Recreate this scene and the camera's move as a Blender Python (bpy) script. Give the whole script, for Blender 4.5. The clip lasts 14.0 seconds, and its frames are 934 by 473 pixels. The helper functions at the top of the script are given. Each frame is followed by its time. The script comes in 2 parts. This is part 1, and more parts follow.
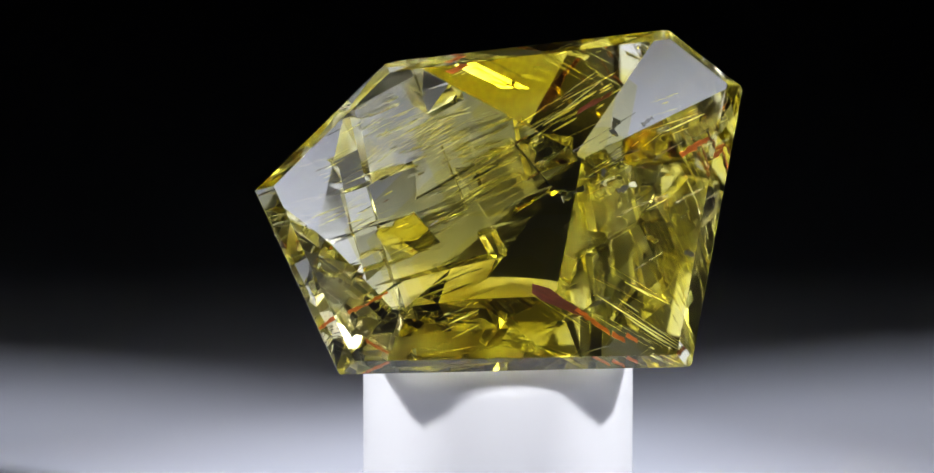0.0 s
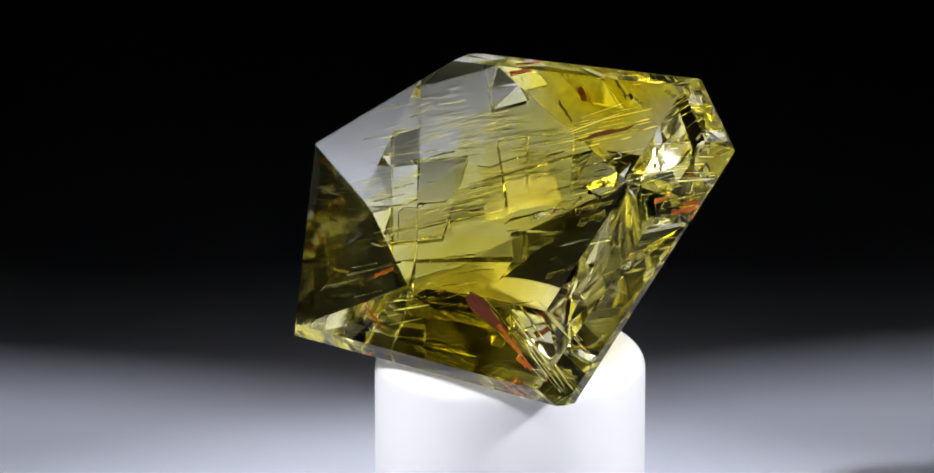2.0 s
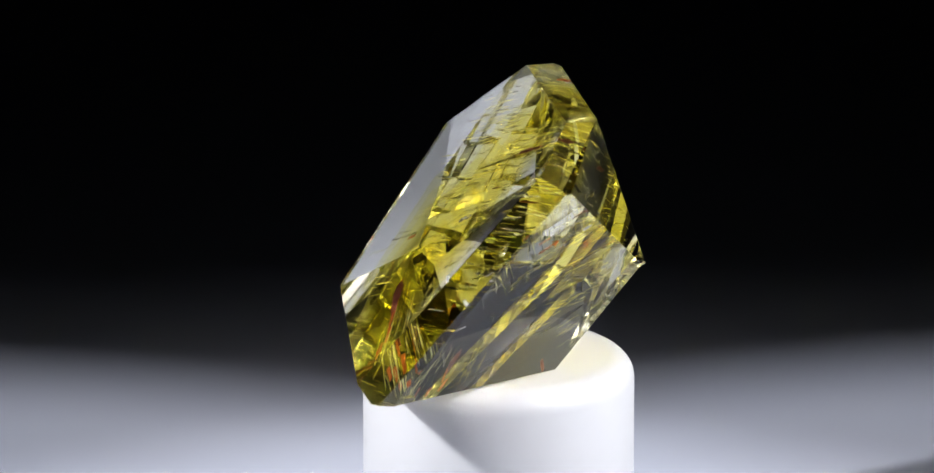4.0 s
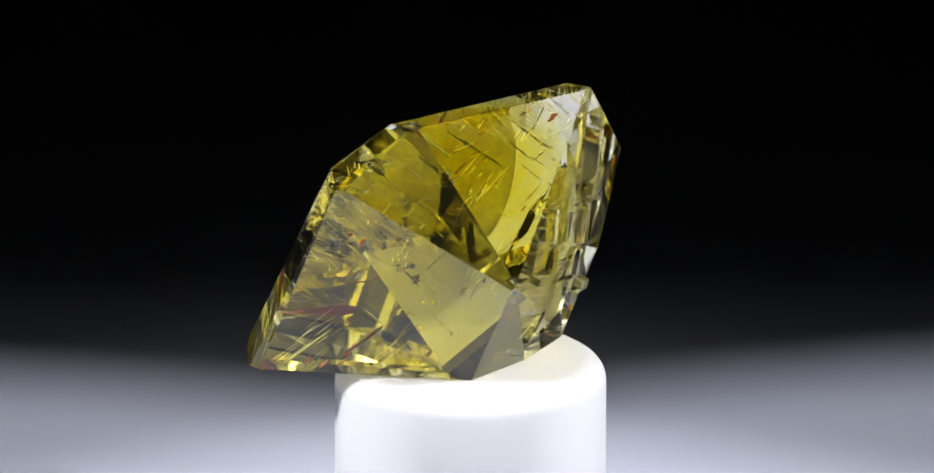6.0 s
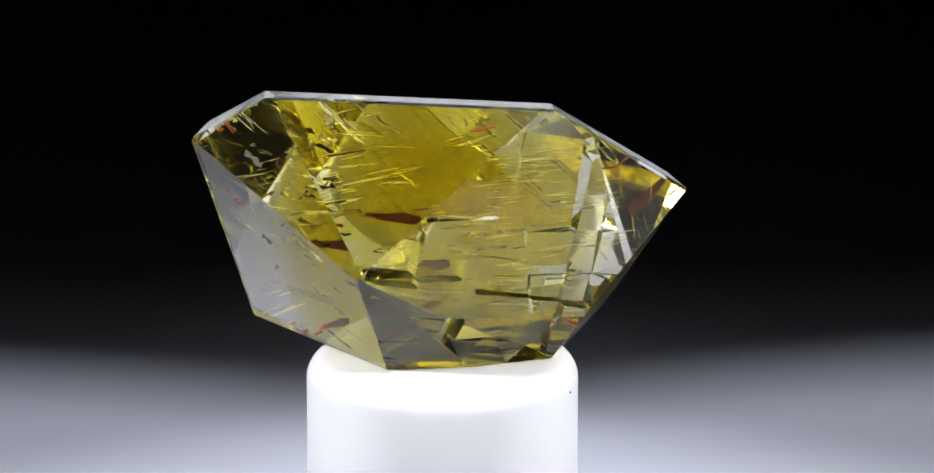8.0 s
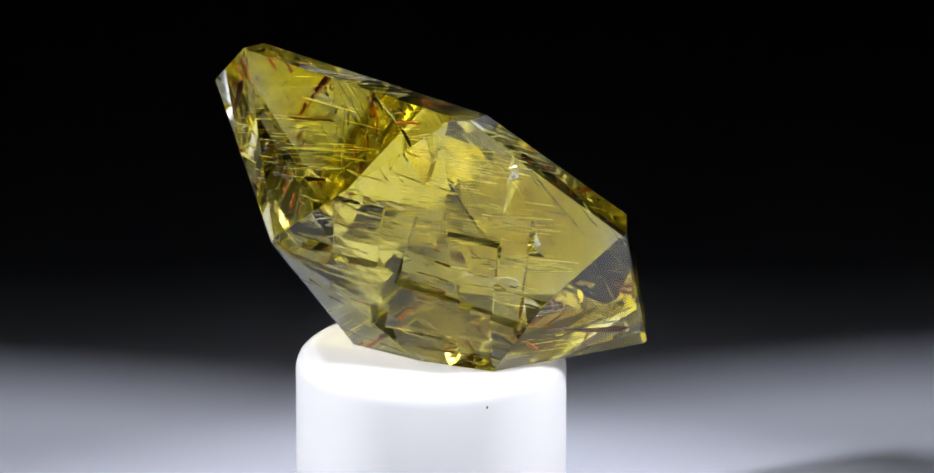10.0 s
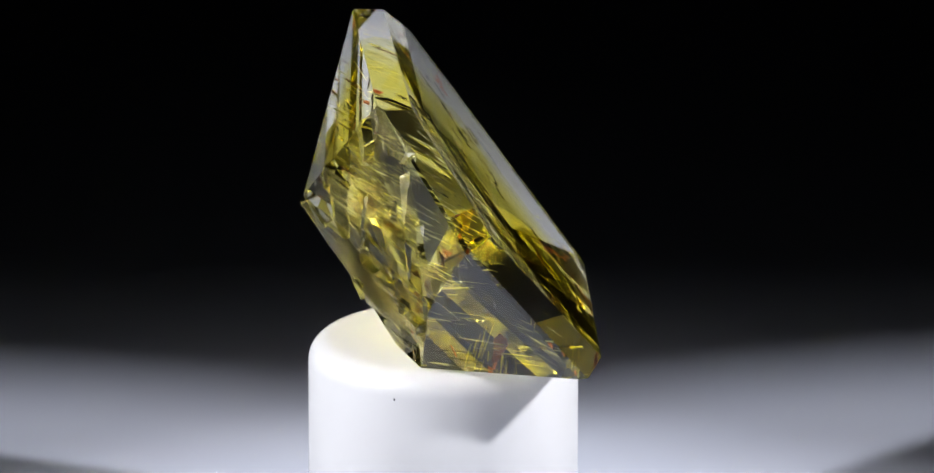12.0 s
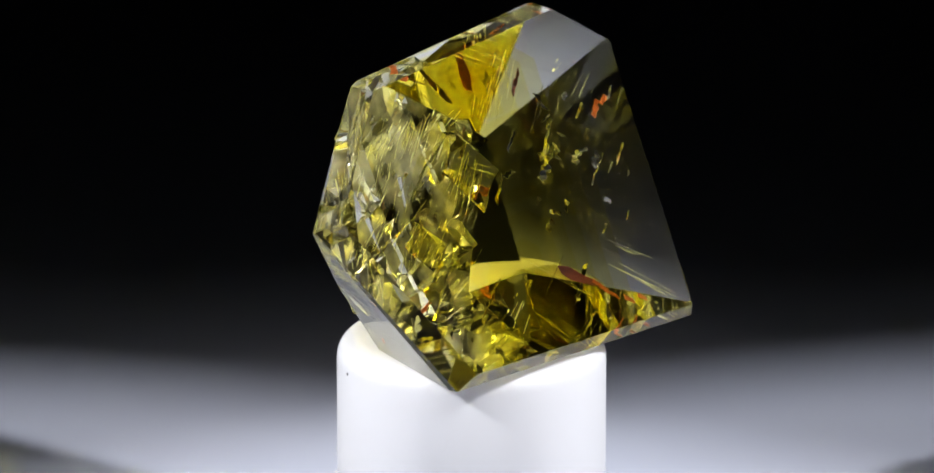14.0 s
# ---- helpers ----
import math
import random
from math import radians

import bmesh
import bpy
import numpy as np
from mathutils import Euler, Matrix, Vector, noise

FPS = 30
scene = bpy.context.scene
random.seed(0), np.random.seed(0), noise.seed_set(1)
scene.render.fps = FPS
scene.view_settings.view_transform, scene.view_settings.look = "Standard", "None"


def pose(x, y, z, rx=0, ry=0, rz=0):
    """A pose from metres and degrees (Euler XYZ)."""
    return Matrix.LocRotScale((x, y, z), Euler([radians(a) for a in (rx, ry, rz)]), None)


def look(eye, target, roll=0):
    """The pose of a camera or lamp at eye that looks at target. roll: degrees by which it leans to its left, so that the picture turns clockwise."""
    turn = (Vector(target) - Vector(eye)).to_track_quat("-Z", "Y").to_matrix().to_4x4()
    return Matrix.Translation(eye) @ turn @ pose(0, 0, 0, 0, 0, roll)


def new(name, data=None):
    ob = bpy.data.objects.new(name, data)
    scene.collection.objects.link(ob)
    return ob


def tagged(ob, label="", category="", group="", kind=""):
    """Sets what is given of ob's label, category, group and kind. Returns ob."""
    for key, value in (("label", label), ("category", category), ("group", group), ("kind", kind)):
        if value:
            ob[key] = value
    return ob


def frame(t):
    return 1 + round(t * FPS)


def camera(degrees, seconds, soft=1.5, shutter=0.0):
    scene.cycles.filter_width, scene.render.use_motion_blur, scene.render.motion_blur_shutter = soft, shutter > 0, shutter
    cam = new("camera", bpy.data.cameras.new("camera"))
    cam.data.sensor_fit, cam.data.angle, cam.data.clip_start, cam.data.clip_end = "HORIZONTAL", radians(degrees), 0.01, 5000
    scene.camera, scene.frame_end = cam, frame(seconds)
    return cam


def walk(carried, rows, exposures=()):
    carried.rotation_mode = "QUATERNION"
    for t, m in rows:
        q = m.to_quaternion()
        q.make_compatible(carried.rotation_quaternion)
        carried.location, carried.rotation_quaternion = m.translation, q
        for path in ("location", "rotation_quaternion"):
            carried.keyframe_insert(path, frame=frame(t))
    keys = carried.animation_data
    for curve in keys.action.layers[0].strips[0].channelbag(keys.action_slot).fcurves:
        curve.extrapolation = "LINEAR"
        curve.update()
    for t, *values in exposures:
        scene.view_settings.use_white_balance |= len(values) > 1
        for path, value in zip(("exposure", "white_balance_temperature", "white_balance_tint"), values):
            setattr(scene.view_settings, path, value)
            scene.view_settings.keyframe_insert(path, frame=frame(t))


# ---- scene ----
MM = 0.001
HEIGHT = 0.020            # the stone's middle above the table
REACH = 0.5               # lens to the turning axis
TILT = radians(17.13)
TURN = -360 / 15.886      # degrees a second, clockwise from above

# ---- camera ----
cam = camera(math.degrees(2 * math.atan(0.024175 / REACH)), 14.0)
SIDE = -6 * MM * 0.03084
AIM = Vector((SIDE, 0, HEIGHT))
EYE = AIM + REACH * Vector((0, -math.cos(TILT), math.sin(TILT)))
walk(cam, [(0, look(EYE, AIM)), (14, look(EYE, AIM))])
cam.data.dof.use_dof = True
cam.data.dof.focus_distance = REACH - 0.003
cam.data.dof.aperture_fstop = 75

# ---- light ----
world = bpy.data.worlds.new("dark_room")
world.use_nodes = True
world.node_tree.nodes["Background"].inputs["Color"].default_value = (0.95, 0.97, 1.0, 1)
world.node_tree.nodes["Background"].inputs["Strength"].default_value = 0.05
scene.world = world


def spot(name, eye, target, watts, degrees, radius):
    data = bpy.data.lights.new(name, "SPOT")
    data.energy, data.spot_size, data.spot_blend, data.shadow_soft_size = watts, radians(degrees), 0.05, radius
    data.color = (0.955, 0.96, 1.0)
    ob = new(name, data)
    ob.matrix_world = look(eye, target)
    return ob


for way in (-1, 1):
    spot("desk_spot", (way * 0.210, -0.087 + way * 0.007, 0.180), (way * -0.010, -0.021, 0), 6.2, 20.4, 0.007)
scene.cycles.sample_clamp_indirect = 30.0
scene.cycles.transparent_max_bounces = 64
scene.cycles.max_bounces, scene.cycles.glossy_bounces, scene.cycles.transmission_bounces = 24, 16, 24

# ---- materials ----


def material(name):
    m = bpy.data.materials.new(name)
    m.use_nodes = True
    tree = m.node_tree
    tree.nodes.clear()
    out = tree.nodes.new("ShaderNodeOutputMaterial")
    return m, tree, out


def node(tree, kind, **values):
    n = tree.nodes.new(kind)
    for key, value in values.items():
        n.inputs[key.replace("_", " ")].default_value = value
    return n


def painted(name, colour, roughness, bump=0.1, scale=900.0, vary=0.06, **more):
    """A plain matt or glossy surface with fine grain and faint blotches."""
    m, tree, out = material(name)
    shader = node(tree, "ShaderNodeBsdfPrincipled", Roughness=roughness, **more)
    place = tree.nodes.new("ShaderNodeTexCoord")
    grain = node(tree, "ShaderNodeTexNoise", Scale=scale, Detail=6.0)
    blotch = node(tree, "ShaderNodeTexNoise", Scale=scale * 0.07, Detail=3.0)
    for n in (grain, blotch):
        tree.links.new(place.outputs["Object"], n.inputs["Vector"])
    ramp = tree.nodes.new("ShaderNodeMix")
    ramp.data_type = "RGBA"
    ramp.inputs[6].default_value = (*[c * (1 - vary) ** (1 + i) for i, c in enumerate(colour)], 1)
    ramp.inputs[7].default_value = (*[min(1, c * (1 + vary) ** (1 + i)) for i, c in enumerate(colour)], 1)
    tree.links.new(blotch.outputs["Fac"], ramp.inputs[0])
    tree.links.new(ramp.outputs[2], shader.inputs["Base Color"])
    relief = node(tree, "ShaderNodeBump", Strength=bump, Distance=0.0001)
    tree.links.new(grain.outputs["Fac"], relief.inputs["Height"])
    tree.links.new(relief.outputs["Normal"], shader.inputs["Normal"])
    tree.links.new(shader.outputs[0], out.inputs[0])
    return m


def glass(name, colour, ior, roughness=0.0):
    m, tree, out = material(name)
    shader = node(tree, "ShaderNodeBsdfGlass", Color=(*colour, 1), IOR=ior, Roughness=roughness)
    tree.links.new(shader.outputs[0], out.inputs[0])
    return m


PLASTIC = painted("white_plastic", (0.50, 0.50, 0.51), 0.42, bump=0.03, vary=0.02, Subsurface_Weight=0.5, Subsurface_Scale=0.002, Subsurface_Radius=(1, 1, 1))
SHEET = painted("grey_white_sheet", (0.305, 0.32, 0.375), 0.6, bump=0.15, scale=400.0, vary=0.05)
BLACK = painted("black_cloth", (0.011, 0.011, 0.013), 0.95, bump=0.2, scale=300.0, Specular_IOR_Level=0.0)
STONE = glass("yellow_feldspar", (0.9995, 0.9945, 0.955), 1.57)


GRAIN = Vector((0.95, 1.0, 0.14)).normalized()      # way of the long inclusions
BREAK = Vector((-0.437, 0.869, -0.231)).normalized()  # the way the stone splits


def frosted(name, colour, ior, low, high, scale):
    """Broken glass: clear and frosted by patches."""
    m, tree, out = material(name)
    shader = node(tree, "ShaderNodeBsdfGlass", Color=(*colour, 1), IOR=ior)
    place = tree.nodes.new("ShaderNodeTexCoord")
    patch = node(tree, "ShaderNodeTexNoise", Scale=scale, Detail=4.0)
    spread = node(tree, "ShaderNodeMapRange")
    for key, value in (("From Min", 0.42), ("From Max", 0.64), ("To Min", low), ("To Max", high)):
        spread.inputs[key].default_value = value
    # fine parallel striations along the grain
    along = (GRAIN - BREAK * GRAIN.dot(BREAK)).normalized()
    axes = tree.nodes.new("ShaderNodeCombineXYZ")
    for slot, way, close in (("X", along, 260.0), ("Y", BREAK.cross(along), 2600.0), ("Z", BREAK, 400.0)):
        dot = tree.nodes.new("ShaderNodeVectorMath")
        dot.operation = "DOT_PRODUCT"
        dot.inputs[1].default_value = way * close
        tree.links.new(place.outputs["Object"], dot.inputs[0])
        tree.links.new(dot.outputs["Value"], axes.inputs[slot])
    lines = node(tree, "ShaderNodeTexNoise", Scale=1.0, Detail=3.0)
    steps = node(tree, "ShaderNodeMapRange")
    for key, value in (("From Min", 0.5), ("From Max", 0.62), ("To Min", 0.0), ("To Max", 1.0)):
        steps.inputs[key].default_value = value
    stripes = node(tree, "ShaderNodeBump", Strength=0.42, Distance=0.00012)
    tree.links.new(axes.outputs[0], lines.inputs["Vector"])
    tree.links.new(lines.outputs["Fac"], steps.inputs["Value"])
    # in some stretches only
    field = node(tree, "ShaderNodeTexNoise", Scale=230.0, Detail=2.0)
    where = node(tree, "ShaderNodeMapRange")
    for key, value in (("From Min", 0.51), ("From Max", 0.62), ("To Min", 0.0), ("To Max", 1.0)):
        where.inputs[key].default_value = value
    height = tree.nodes.new("ShaderNodeMath")
    height.operation = "MULTIPLY"
    tree.links.new(place.outputs["Object"], field.inputs["Vector"])
    tree.links.new(field.outputs["Fac"], where.inputs["Value"])
    tree.links.new(steps.outputs["Result"], height.inputs[0])
    tree.links.new(where.outputs["Result"], height.inputs[1])
    tree.links.new(height.outputs[0], stripes.inputs["Height"])
    relief = node(tree, "ShaderNodeBump", Strength=0.12, Distance=0.0001)
    tree.links.new(stripes.outputs["Normal"], relief.inputs["Normal"])
    tree.links.new(place.outputs["Object"], patch.inputs["Vector"])
    tree.links.new(patch.outputs["Fac"], spread.inputs["Value"])
    tree.links.new(spread.outputs["Result"], shader.inputs["Roughness"])
    tree.links.new(patch.outputs["Fac"], relief.inputs["Height"])
    tree.links.new(relief.outputs["Normal"], shader.inputs["Normal"])
    # a skin of crushed grains that lets light through but no picture
    skin = node(tree, "ShaderNodeBsdfTranslucent", Color=(0.93, 0.86, 0.36, 1))
    share = node(tree, "ShaderNodeMapRange")
    for key, value in (("From Min", 0.38), ("From Max", 0.8), ("To Min", 0.0), ("To Max", 0.22)):
        share.inputs[key].default_value = value
    both = tree.nodes.new("ShaderNodeMixShader")
    tree.links.new(patch.outputs["Fac"], share.inputs["Value"])
    tree.links.new(share.outputs["Result"], both.inputs[0])
    tree.links.new(shader.outputs[0], both.inputs[1])
    tree.links.new(skin.outputs[0], both.inputs[2])
    tree.links.new(both.outputs[0], out.inputs[0])
    return m


CLEAVED = frosted("cleaved_feldspar", (0.9995, 0.989, 0.86), 1.57, 0.0, 0.20, 500.0)


def stain(name, colour):
    m, tree, out = material(name)
    shader = node(tree, "ShaderNodeBsdfTransparent", Color=(*colour, 1))
    tree.links.new(shader.outputs[0], out.inputs[0])
    return m


ZONE = stain("yellow_tint", (0.993, 0.980, 0.815))
CRACK = glass("air_film", (1.0, 0.99, 0.93), 0.637)
NEEDLE = painted("pale_needle", (0.62, 0.57, 0.20), 0.3, bump=0.0, scale=4000.0, vary=0.2)
DARK_NEEDLE = painted("brown_needle", (0.10, 0.05, 0.015), 0.4, bump=0.0, scale=4000.0, vary=0.2)
COPPER = painted("copper_red_fleck", (0.085, 0.010, 0.002), 0.6, bump=0.3, scale=90.0, vary=0.6, Specular_IOR_Level=0.2)
ORANGE = painted("orange_fleck", (0.34, 0.062, 0.005), 0.6, bump=0.3, scale=90.0, vary=0.5, Specular_IOR_Level=0.2)
HOUSING = painted("black_housing", (0.02, 0.02, 0.022), 0.5, bump=0.1)


def glow(name, colour, strength):
    m, tree, out = material(name)
    shader = node(tree, "ShaderNodeEmission", Color=(*colour, 1), Strength=strength)
    tree.links.new(shader.outputs[0], out.inputs[0])
    return m


DIODE = glow("lit_diode", (1.0, 0.97, 0.97), 16.0)


def part(name, bm, mat, parent=None, label=""):
    me = bpy.data.meshes.new(name)
    bm.to_mesh(me)
    bm.free()
    me.materials.append(mat)
    ob = new(name, me)
    ob.parent = parent
    if label:
        tagged(ob, label)
    return ob


# ---- setting ----
bm = bmesh.new()
bmesh.ops.create_grid(bm, x_segments=1, y_segments=1, size=1.0, matrix=Matrix.Translation((0, 0, -0.002)))
tagged(part("ground", bm, BLACK), "black cloth laid over the table", "table", kind="structure")
bm = bmesh.new()
bmesh.ops.create_cube(bm, size=1.0, matrix=Matrix.Translation((0, -0.079, -0.001)) @ Matrix.Diagonal((0.40, 0.396, 0.002, 1)))
tagged(part("table_sheet", bm, SHEET), "smooth pale grey sheet under the pedestal", "sheet", kind="structure")


def wall(name, size, place):
    bm = bmesh.new()
    bmesh.ops.create_cube(bm, size=1.0, matrix=Matrix.Translation(place) @ Matrix.Diagonal((*size, 1)))
    return tagged(part(name, bm, BLACK), "black cloth screen standing on the table", "backdrop", kind="structure")


# screens of black cloth on three sides, open to the dim room above and behind the camera
wall("wall_north", (0.66, 0.02, 0.5), (0, 0.21, 0.248))
wall("wall_east", (0.02, 0.65, 0.5), (0.32, -0.125, 0.248))
wall("wall_west", (0.02, 0.65, 0.5), (-0.32, -0.125, 0.248))


def shade_box():
    """An unseen open-fronted black box, added to keep lamp light off the sheet behind the pedestal."""
    # sides and top stay out of view; the shaded sheet reads as black backdrop
    front, back, half, top = 0.022, 0.125, 0.037, 0.034
    deep, mid = back - front, (back + front) / 2
    for name, size, place in (
        ("shade_box_east", (0.003, deep, top), (half, mid, top / 2 + 0.0002)),
        ("shade_box_west", (0.003, deep, top), (-half, mid, top / 2 + 0.0002)),
        ("shade_box_north", (2 * half + 0.003, 0.003, top), (0, back + 0.0016, top / 2 + 0.0002)),
        ("shade_box_top", (2 * half + 0.003, deep + 0.0032, 0.003), (0, mid + 0.0016, top + 0.0018)),
    ):
        tagged(wall(name, size, place), "unseen black box added to shade the far end of the sheet", "backdrop", kind="structure")


shade_box()

# ---- pedestal ----
REST = HEIGHT - 5.87 * MM


def pedestal():
    """A turned plastic post with a rounded rim."""
    r, edge = 7.03 * MM, 1.25 * MM
    outline = [(0, 0), (r - 0.2 * MM, 0), (r, 0.2 * MM)]
    for i in range(11):
        a = radians(90 * i / 10)
        outline.append((r - edge + edge * math.cos(a), REST - edge + edge * math.sin(a)))
    outline.append((0, REST))
    bm = bmesh.new()
    rings = []
    n = 96
    for x, z in outline:
        if x == 0:
            rings.append([bm.verts.new((0, 0, z))])
        else:
            rings.append([bm.verts.new((x * math.cos(2 * math.pi * k / n), x * math.sin(2 * math.pi * k / n), z)) for k in range(n)])
    for a, b in zip(rings, rings[1:]):
        for k in range(n):
            j = (k + 1) % n
            if len(a) == 1:
                bm.faces.new((a[0], b[j], b[k]))
            elif len(b) == 1:
                bm.faces.new((a[k], a[j], b[0]))
            else:
                bm.faces.new((a[k], a[j], b[j], b[k]))
    bmesh.ops.translate(bm, vec=(1.43 * MM, 1.47 * MM, 0), verts=bm.verts)
    for f in bm.faces:
        f.smooth = True
    post = tagged(part("pedestal", bm, PLASTIC), "round white plastic pedestal with a rounded rim", "pedestal")
    # a speck of dust that clings to its side
    bm = bmesh.new()
    a = radians(161)
    place = (1.43 * MM + r * math.cos(a), 1.47 * MM + r * math.sin(a), REST - 1.35 * MM)
    bmesh.ops.create_icosphere(bm, subdivisions=2, radius=0.06 * MM, matrix=Matrix.Translation(place) @ Matrix.Diagonal((1, 0.8, 1.3, 1)))
    part("speck", bm, HOUSING, post, "tiny dark speck of dust")
    return post


# ---- stone ----
TABLE = Vector((0.064, -0.793, 0.606)).normalized()


def cut(bm, normal, far):
    """Grind away all that lies further than far (mm) along normal."""
    normal = Vector(normal).normalized()
    geom = list(bm.verts) + list(bm.edges) + list(bm.faces)
    done = bmesh.ops.bisect_plane(bm, geom=geom, dist=1e-6, plane_co=normal * far, plane_no=normal, clear_outer=True)
    rim = [e for e in done["geom_cut"] if isinstance(e, bmesh.types.BMEdge)]
    if rim:
        bmesh.ops.contextual_create(bm, geom=rim)


CROWN = 1.0                                         # height of the crown over the girdle
FACETS = (
    (TABLE, 1.34 + CROWN),                          # table
    ((0.002, -0.037, -0.999), 5.70),                # the facet that it rests on
    ((0.645, 0.545, -0.54), 8.25),                  # pavilion
    ((-0.784, 0.226, -0.577), 7.22),
    ((-0.153, 0.928, 0.339), 7.65),
    ((0.36, 0.931, 0.063), 10.25),
    ((-0.538, 0.841, -0.049), 5.72),
    ((-0.471, 0.879, -0.072), 5.26),
    ((-0.437, 0.869, -0.231), 5.28),
    ((-0.306, 0.856, -0.417), 5.80),
    ((-0.10, 0.818, -0.566), 6.50),
)
CORNERS = ((-11.12, -0.39, 2.6), (-4.29, 4.58, 8.08), (10.15, 6.48, 9.39), (14.15, 4.87, 6.52), (11.35, -4.88, -5.55), (-6.69, -6.23, -5.5))


LEANS = (0.65, 0.8, 0.65, 0.65, 0.28, 0.65)         # how far each crown facet leans in


def girdle_planes():
    """The narrow facets square to the table, one along each of its edges, and the crown over them."""
    planes = []
    for a, b, lean in zip(CORNERS, CORNERS[1:] + CORNERS[:1], LEANS):
        a, b = Vector(a), Vector(b)
        out = TABLE.cross(b - a).normalized()
        if out.dot(a - Vector((2, 0.5, 2.5))) < 0:
            out = -out
        planes.append((out, out.dot(a)))
        slope = (out * CROWN + TABLE * lean).normalized()
        planes.append((slope, slope.dot(a)))
    return planes


PLANES = [(Vector(n).normalized(), d) for n, d in FACETS] + girdle_planes()
BROKEN = (7, 8, 9)                                  # facets left as natural cleavage
SLANT = Vector((1.0, 0.1, -0.71)).normalized()      # way of those by the lower corner


def room(p):
    """How deep p lies inside the stone, in mm."""
    return min(d - n.dot(p) for n, d in PLANES)


def cleave(bm, rng):
    """Break the back facets into flat terraces with steep risers."""
    broken = [PLANES[i][0] for i in BROKEN]

    def rough(f):
        return any(f.normal.dot(n) > 0.9995 for n in broken)

    up = broken[1]
    u = (GRAIN - up * GRAIN.dot(up)).normalized()
    v = up.cross(u)
    lines = []
    for axis, low, high, step in ((u, -14, 14, 2.2), (v, -12, 12, 1.1)):
        marks, x = [], low
        while x < high:
            x += step * rng.uniform(0.35, 1.6)
            marks.append((x, (axis + up.cross(axis) * rng.gauss(0, 0.1)).normalized()))
        lines.append((axis, marks))
        for m, face in marks:
            for shift in (0.0, 0.13):
                faces = [f for f in bm.faces if rough(f)]
                geom = list({x for f in faces for x in (*f.verts, *f.edges)}) + faces
                bmesh.ops.bisect_plane(bm, geom=geom, dist=1e-5, plane_co=face * (m + shift), plane_no=face)
                bm.normal_update()
    faces = [f for f in bm.faces if rough(f)]
    inner = {x for f in faces for x in f.verts if all(rough(g) for g in x.link_faces)}
    depth, tilt, shifts = {}, {}, {}
    for x in inner:
        i = sum(1 for m, face in lines[0][1] if m + 0.065 < x.co.dot(face))
        j = sum(1 for m, face in lines[1][1] if m + 0.065 < x.co.dot(face))
        if (i, j) not in depth:
            spot_at = Vector((i * 0.5, j * 0.36, 1.7))
            wide = noise.noise(spot_at) + 0.08 * rng.uniform(-1, 1)
            depth[i, j] = 0.17 * round(wide * 2.8)
        level = depth[i, j]
        if level not in tilt:
            tilt[level] = rng.gauss(0, 0.05), rng.gauss(0, 0.05)
        a, b = tilt[level]
        shifts[x] = -0.07 + level + a * x.co.dot(u) + b * x.co.dot(v)
    for x, far in shifts.items():
        x.co += up * min(far, 0.36)
    for f in faces:
        f.material_index = 1
    bmesh.ops.triangulate(bm, faces=faces)


def stone(rng):
    bm = bmesh.new()
    bmesh.ops.create_cube(bm, size=60)
    for normal, far in PLANES:
        cut(bm, normal, far)
    bmesh.ops.recalc_face_normals(bm, faces=bm.faces)
    bm.normal_update()
    cleave(bm, rng)
    bmesh.ops.scale(bm, vec=(MM, MM, MM), verts=bm.verts)
    bmesh.ops.translate(bm, vec=(0, 0, HEIGHT), verts=bm.verts)
    bmesh.ops.recalc_face_normals(bm, faces=bm.faces)
    ob = part("gemstone", bm, STONE)
    ob.data.materials.append(CLEAVED)
    return tagged(ob, "large faceted yellow gemstone with red flecks and pale needles", "gemstone")


def tint_shells(parent):
    """Clear yellow shells one inside another round two cores: patchy body colour, and yellowed light from below."""
    # the second core paints in yellow light that rises through the resting facet
    cores = (((3.9, 5.9, 5.9), (0.46, 0.36, 0.26, 0.16)), ((1.5, -0.3, -4.3), (0.64, 0.55, 0.46, 0.37, 0.28, 0.18)))
    for core, sizes in cores:
        middle = Vector(core)
        for k in sizes:
            bm = bmesh.new()
            bmesh.ops.create_cube(bm, size=60)
            for normal, far in PLANES:
                cut(bm, normal, far)
            for x in bm.verts:
                x.co = (middle + (x.co - middle) * k) * MM + Vector((0, 0, HEIGHT))
            bmesh.ops.recalc_face_normals(bm, faces=bm.faces)
            part("tint_shell", bm, ZONE, parent, "clear yellow shell that tints the stone")


def plate_mesh(name, mat, rng, steps, thick, jag=0.08):
    """A ragged flat shard one unit long and wide, its ends broken aslant."""
    bm = bmesh.new()
    lean = rng.uniform(-0.25, 0.25)
    rim = []
    for i in range(steps + 1):
        x = -0.5 + i / steps
        rim.append((x + rng.uniform(-0.3, 0.3) / steps - lean * 0.5, -0.5 + rng.uniform(0, jag) * 2))
    for i in range(steps + 1):
        x = 0.5 - i / steps
        rim.append((x + rng.uniform(-0.3, 0.3) / steps + lean * 0.5, 0.5 - rng.uniform(0, jag) * 2))
    sides = len(rim)
    rings = [[bm.verts.new((x * k, y * k, z * thick)) for x, y in rim] for k, z in ((0.95, -0.5), (1, 0), (0.95, 0.5))]
    bm.faces.new(rings[0][::-1])
    bm.faces.new(rings[2])
    for a, b in zip(rings, rings[1:]):
        for i in range(sides):
            j = (i + 1) % sides
            bm.faces.new((a[i], a[j], b[j], b[i]))
    bmesh.ops.recalc_face_normals(bm, faces=bm.faces)
    me = bpy.data.meshes.new(name)
    bm.to_mesh(me)
    bm.free()
    me.materials.append(mat)
    return me


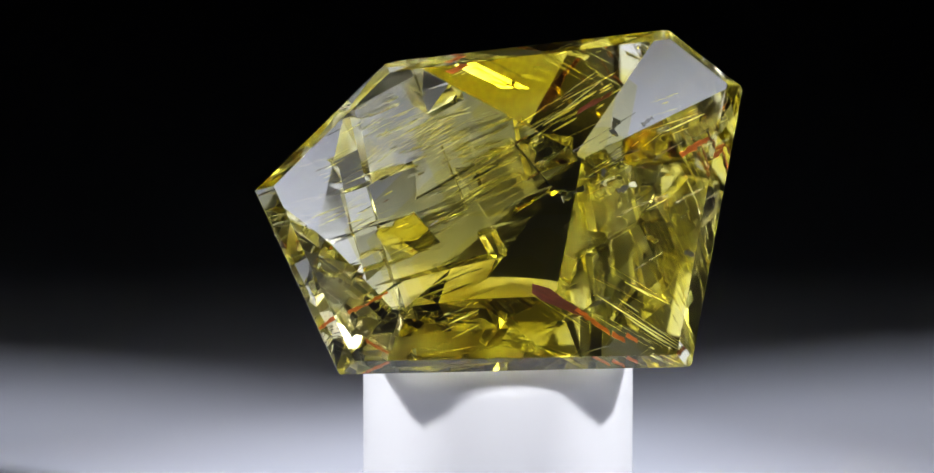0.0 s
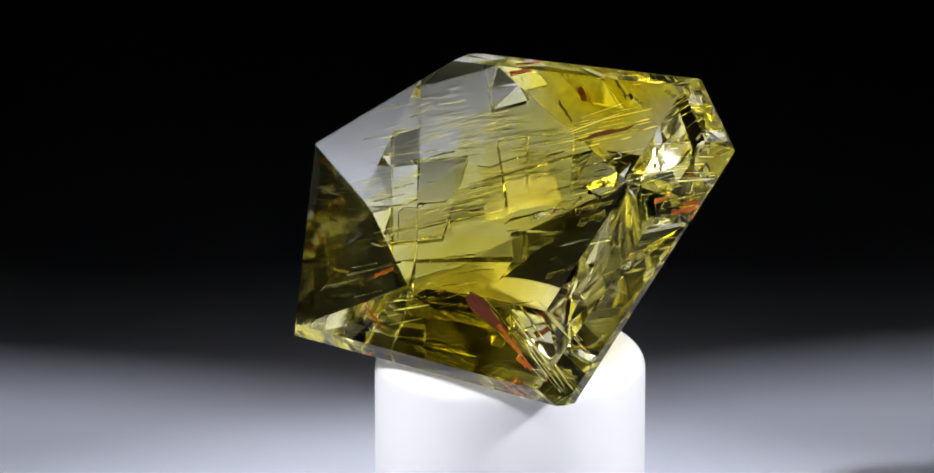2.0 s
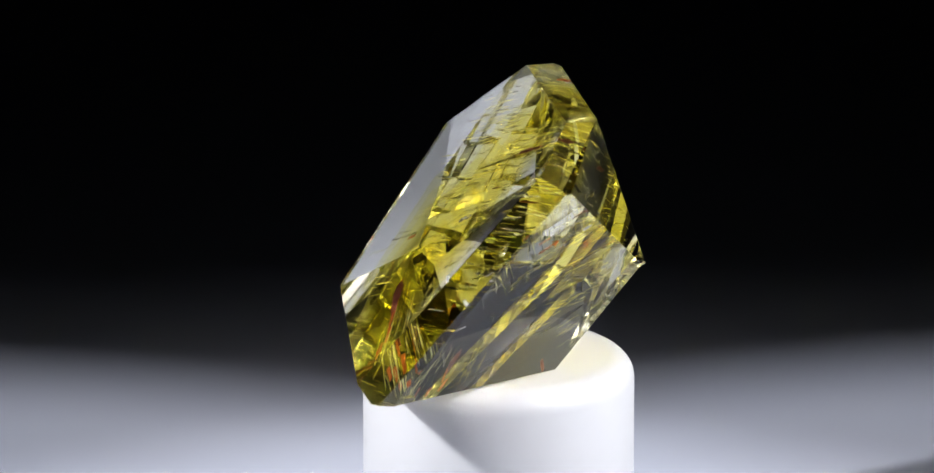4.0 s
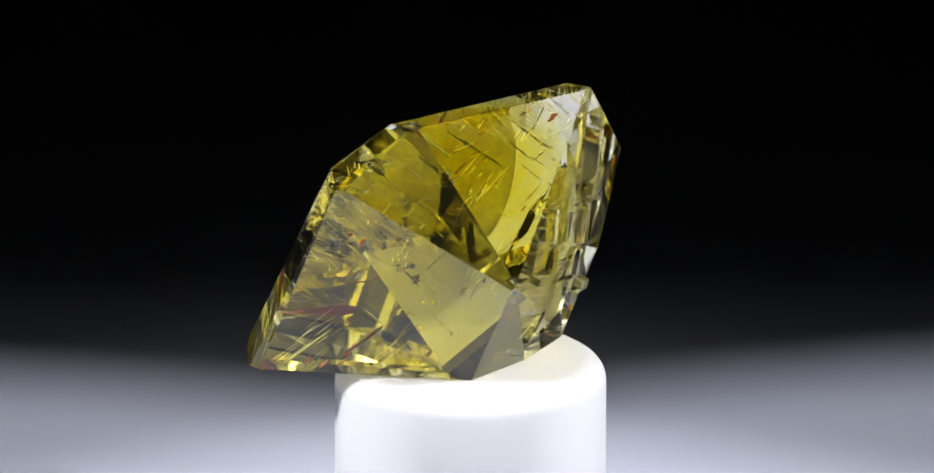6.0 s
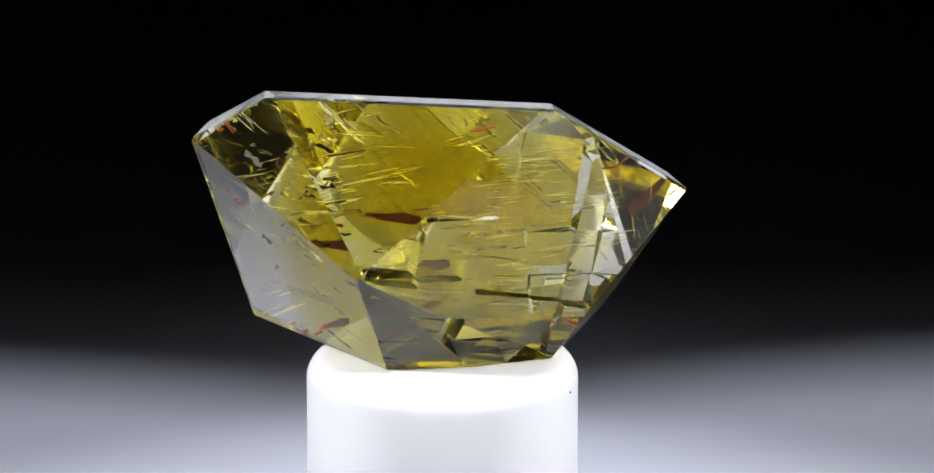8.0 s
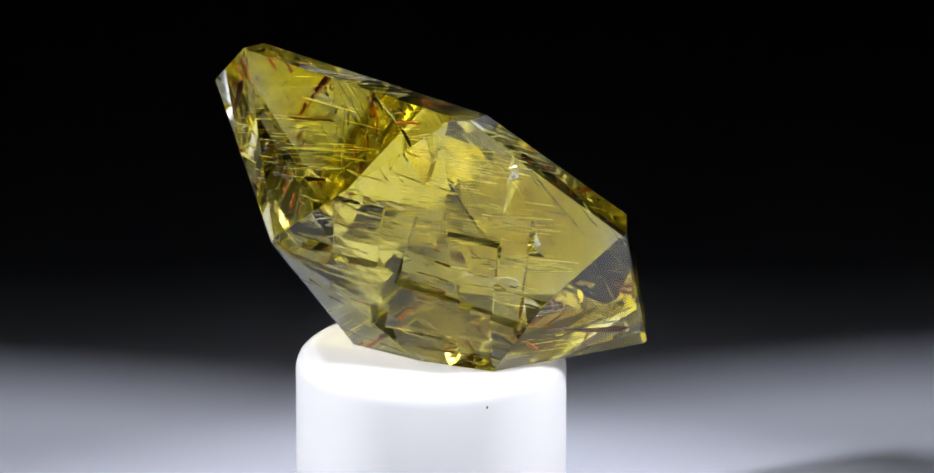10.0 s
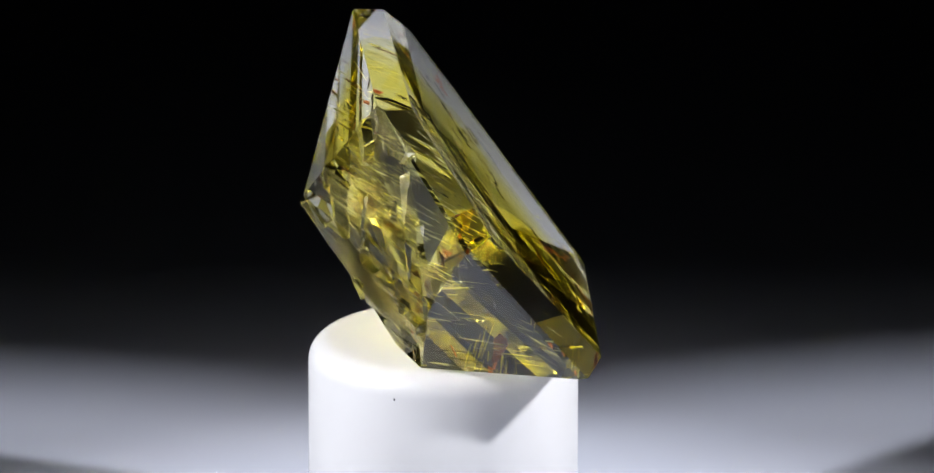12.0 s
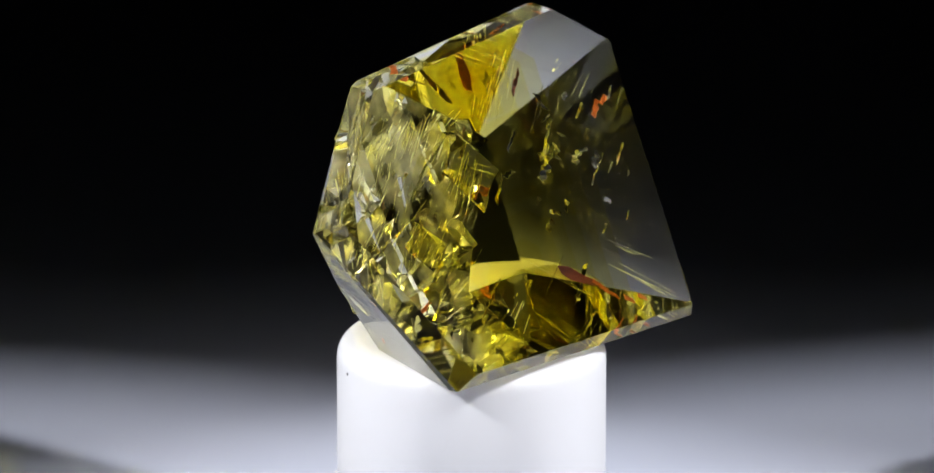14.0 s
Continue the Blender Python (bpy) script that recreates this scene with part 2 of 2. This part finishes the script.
def needle_mesh(name, mat):
    """A slender four-sided needle of unit length, thinner to its ends."""
    bm = bmesh.new()
    rings = [[bm.verts.new((x, k * y, k * z)) for y, z in ((-0.5, 0), (0, -0.35), (0.5, 0), (0, 0.35))] for x, k in ((-0.5, 0.35), (-0.1, 1), (0.3, 0.9), (0.5, 0.2))]
    bm.faces.new(rings[0][::-1])
    bm.faces.new(rings[-1])
    for a, b in zip(rings, rings[1:]):
        for i in range(4):
            j = (i + 1) % 4
            bm.faces.new((a[i], a[j], b[j], b[i]))
    bmesh.ops.recalc_face_normals(bm, faces=bm.faces)
    me = bpy.data.meshes.new(name)
    bm.to_mesh(me)
    bm.free()
    me.materials.append(mat)
    return me


def set_in(name, me, place, along, face, size, parent):
    """Lay a piece into the stone: its x along, its z near face; place and size in mm."""
    x = Vector(along).normalized()
    z = (Vector(face) - x * x.dot(Vector(face))).normalized()
    y = z.cross(x)
    turn = Matrix((x, y, z)).transposed().to_4x4()
    ob = new(name, me)
    ob.parent = parent
    ob.matrix_basis = Matrix.Translation(Vector(place) * MM + Vector((0, 0, HEIGHT))) @ turn @ Matrix.Diagonal((*[k * MM for k in size], 1))
    return ob


def jitter(way, much, rng):
    return (way + much * Vector([rng.gauss(0, 1) for _ in range(3)])).normalized()


def somewhere(rng, centre, spread, margin):
    for _ in range(400):
        p = Vector(centre) + Vector([rng.gauss(0, k) for k in spread])
        if room(p) > margin:
            return p
    return None


def inclusions(parent):
    rng = random.Random(5)
    thin = needle_mesh("needle", NEEDLE)
    brown = needle_mesh("needle", DARK_NEEDLE)
    # bundles: middle, spread, way, how many, longest
    bundles = (
        ((4.5, 4.6, 6.2), (4.5, 1.5, 1.4), GRAIN, 80, 3.0),
        ((-3, 2.0, 3.0), (3.5, 1.5, 2.5), GRAIN, 36, 2.4),
        ((10, 2.5, 2.5), (2.5, 2.0, 2.5), GRAIN, 12, 1.8),
        ((8, -2.8, -3.4), (2.5, 1.0, 1.4), SLANT, 36, 3.0),
        ((1, 2.0, -2.0), (5.0, 2.0, 2.5), GRAIN, 16, 1.6),
        ((-4.5, 2.2, 2.6), (3.0, 1.2, 2.6), GRAIN, 100, 1.7),
    )
    for centre, spread, way, count, longest in bundles:
        while count > 0:
            sheaf = somewhere(rng, centre, spread, 0.2)
            lean = jitter(way, 0.06, rng)
            for _ in range(rng.randint(3, 13)):
                count -= 1
                p = sheaf + lean * rng.gauss(0, 0.8) + Vector([rng.gauss(0, 0.33) for _ in range(3)])
                if room(p) < 0.12:
                    continue
                along = jitter(lean, 0.03, rng)
                length = 1.5 * longest * rng.uniform(0.15, 1.0) ** 1.3
                while length > 0.3 and min(room(p + along * length / 2), room(p - along * length / 2)) < 0.12:
                    length *= 0.8
                wide = rng.choice((0.012, 0.016, 0.02, 0.024, 0.03, 0.04, 0.07))
                me = brown if rng.random() < 0.08 else thin
                set_in("needle", me, p, along, jitter(TABLE, 0.5, rng), (length, wide, min(wide, 0.05)), parent)
    # copper flecks: place, way, length, width
    flecks = (
        ((4.5, -2.75, -2.9), SLANT, 3.6, 1.0), ((5.9, -2.6, -3.8), SLANT, 1.4, 0.4),
        ((6.4, 4.3, 5.7), GRAIN, 2.8, 0.4), ((11.4, 3.9, 3.2), GRAIN, 1.7, 0.55), ((12.0, 3.7, 3.7), GRAIN, 1.0, 0.45),
        ((6.7, -2.3, -4.6), SLANT, 1.3, 0.35), ((7.6, -2.9, -4.9), SLANT, 0.9, 0.35), ((8.3, -3.4, -4.7), SLANT, 0.8, 0.3),
        ((-0.8, 5.2, 7.5), GRAIN, 1.4, 0.5), 
        ((-5.0, 0.6, -4.3), (0.7, 0.1, 0.6), 1.4, 0.35),
        ((2.5, 5.2, 3.0), GRAIN, 1.1, 0.14), ((3.2, 4.6, 1.2), GRAIN, 0.9, 0.12),
    )
    shapes = [plate_mesh("copper_fleck", COPPER, rng, k, 1.0, 0.2) for k in (3, 4, 5)]
    bright = [plate_mesh("copper_fleck", ORANGE, rng, k, 1.0, 0.2) for k in (3, 5)]
    for place, way, length, wide in flecks:
        p = Vector(place)
        while room(p) < 0.3:
            p += (Vector((2, 1.5, 1)) - p) * 0.03
        set_in("copper_fleck", rng.choice(shapes if length > 2 or wide < 0.2 else bright), p, jitter(Vector(way), 0.05, rng), jitter(TABLE, 0.35, rng), (length, wide, 0.07), parent)
    # air-filled cleavage cracks
    films = [plate_mesh("crack", CRACK, rng, k, 1.0, 0.22) for k in (4, 5, 7, 9)]
    side = GRAIN.cross(TABLE).normalized()
    cracks = (
        ((9, 3.0, 3.0), (2.0, 1.2, 2.0), 9), ((9, -0.5, -1.0), (2.0, 1.2, 1.5), 5), ((-5, 0.5, -1.5), (2.5, 1.5, 2.0), 8),
        ((-4, 2.0, 2.5), (3.0, 1.2, 2.0), 8), ((2, -1.0, -4.0), (5.0, 1.2, 0.7), 9), ((1, 4.0, 0.0), (3.5, 1.0, 2.0), 3),
    )
    for place, face, long, wide in (((1.5, 3.4, 1.6), (0.15, -0.85, 0.5), 4.6, 3.6), ((-3.5, 1.6, -1.2), (-0.1, -0.8, 0.6), 3.2, 2.4)):
        set_in("crack", plate_mesh("crack", CRACK, rng, 5, 1.0, 0.06), place, GRAIN, face, (long, wide, 0.03), parent)
    # healed feathers by the broad end, curling every way
    for _ in range(22):
        p = somewhere(rng, (8.5, 2.0, 1.5), (1.8, 1.2, 2.4), 0.5)
        size = min(rng.uniform(0.5, 1.3), 1.3 * room(p))
        set_in("crack", rng.choice(films), p, jitter(GRAIN, 0.3, rng), jitter(Vector((0.3, -0.6, 0.7)), 0.4, rng), (size * 1.2, size * 0.6, 0.03), parent)
    for centre, spread, count in cracks:
        for _ in range(count):
            p = somewhere(rng, centre, spread, 0.45)
            if p is None:
                continue
            face = jitter(rng.choice((TABLE, side, side, Vector((0.2, 0.75, -0.63)))), 0.07, rng)
            size = min(rng.uniform(0.35, 1.5), 1.5 * room(p))
            long = size * rng.uniform(1.3, 3.0)
            along = jitter(GRAIN, 0.05, rng)
            while long > 0.3 and min(room(p + along * long * 0.55), room(p - along * long * 0.55)) < 0.15:
                long *= 0.85
            set_in("crack", rng.choice(films), p, along, face, (long, min(size * rng.uniform(0.08, 0.32), 1.3 * room(p)), 0.03), parent)


def led_panel(way):
    """A panel of diodes that stands beside the table and is mirrored in the stone."""
    a, e, far = way * radians(66), radians(48), 0.310
    middle = Vector((-math.sin(a) * math.cos(e), -math.cos(a) * math.cos(e), math.sin(e))) * far + Vector((0, 0, HEIGHT))
    bm = bmesh.new()
    bmesh.ops.create_cube(bm, size=1.0, matrix=Matrix.Translation((0, -0.038, 0)) @ Matrix.Diagonal((0.160, 0.114, 0.010, 1)))
    bmesh.ops.bevel(bm, geom=list(bm.edges), offset=0.002, segments=2, affect="EDGES")
    panel = tagged(part("led_panel", bm, HOUSING), "black lamp panel with rows of lit white diodes", "lamp", group="lamps beside the table")
    panel.matrix_basis = panel.matrix_world = look(middle, (0, 0, HEIGHT), way * 32)
    bm = bmesh.new()
    foot = Vector((middle.x - way * 0.03, middle.y, 0))
    bmesh.ops.create_cone(bm, cap_ends=True, segments=40, radius1=0.045, radius2=0.043, depth=0.008, matrix=Matrix.Translation((foot.x, foot.y, 0.002)))
    base = part("base", bm, HOUSING)
    bm = bmesh.new()
    bmesh.ops.create_cone(bm, cap_ends=True, segments=20, radius1=0.005, radius2=0.005, depth=middle.z, matrix=Matrix.Translation((foot.x, foot.y, middle.z / 2)))
    bmesh.ops.create_cone(bm, cap_ends=True, segments=20, radius1=0.004, radius2=0.004, depth=0.034, matrix=Matrix.Translation((foot.x + way * 0.014, foot.y, middle.z)) @ Matrix.Rotation(math.pi / 2, 4, "Y"))
    pole = part("pole", bm, HOUSING)
    for ob in (base, pole):
        ob.parent, ob.matrix_parent_inverse = panel, panel.matrix_world.inverted()
    bm = bmesh.new()
    bmesh.ops.create_cube(bm, size=1.0, matrix=Matrix.Diagonal((0.0046, 0.0040, 0.001, 1)))
    first = None
    # the lower three rows are added to brighten the inside of the stone
    rows = (0.0065, -0.0065, -0.030, -0.055, -0.082)
    for i in range(21):
        for j, high in enumerate(rows):
            if j == 0 and i > 18:
                continue
            spot_at = Matrix.Translation(((i - 10) * 0.0070 + 0.003 * (j % 2), high, -0.0057))
            if first is None:
                first = part("diode", bm, DIODE, panel)
                ob = first
            else:
                ob = new("diode", first.data)
                ob.parent = panel
            ob.matrix_basis = spot_at
    return panel


post = pedestal()
gem = stone(random.Random(3))
tint_shells(gem)
inclusions(gem)
led_panel(1)
led_panel(-1)


def motions():
    rows = [(i * 0.5, pose(0, 0, 0, 0, 0, TURN * i * 0.5)) for i in range(29)]
    walk(post, rows)
    walk(gem, rows)


motions()
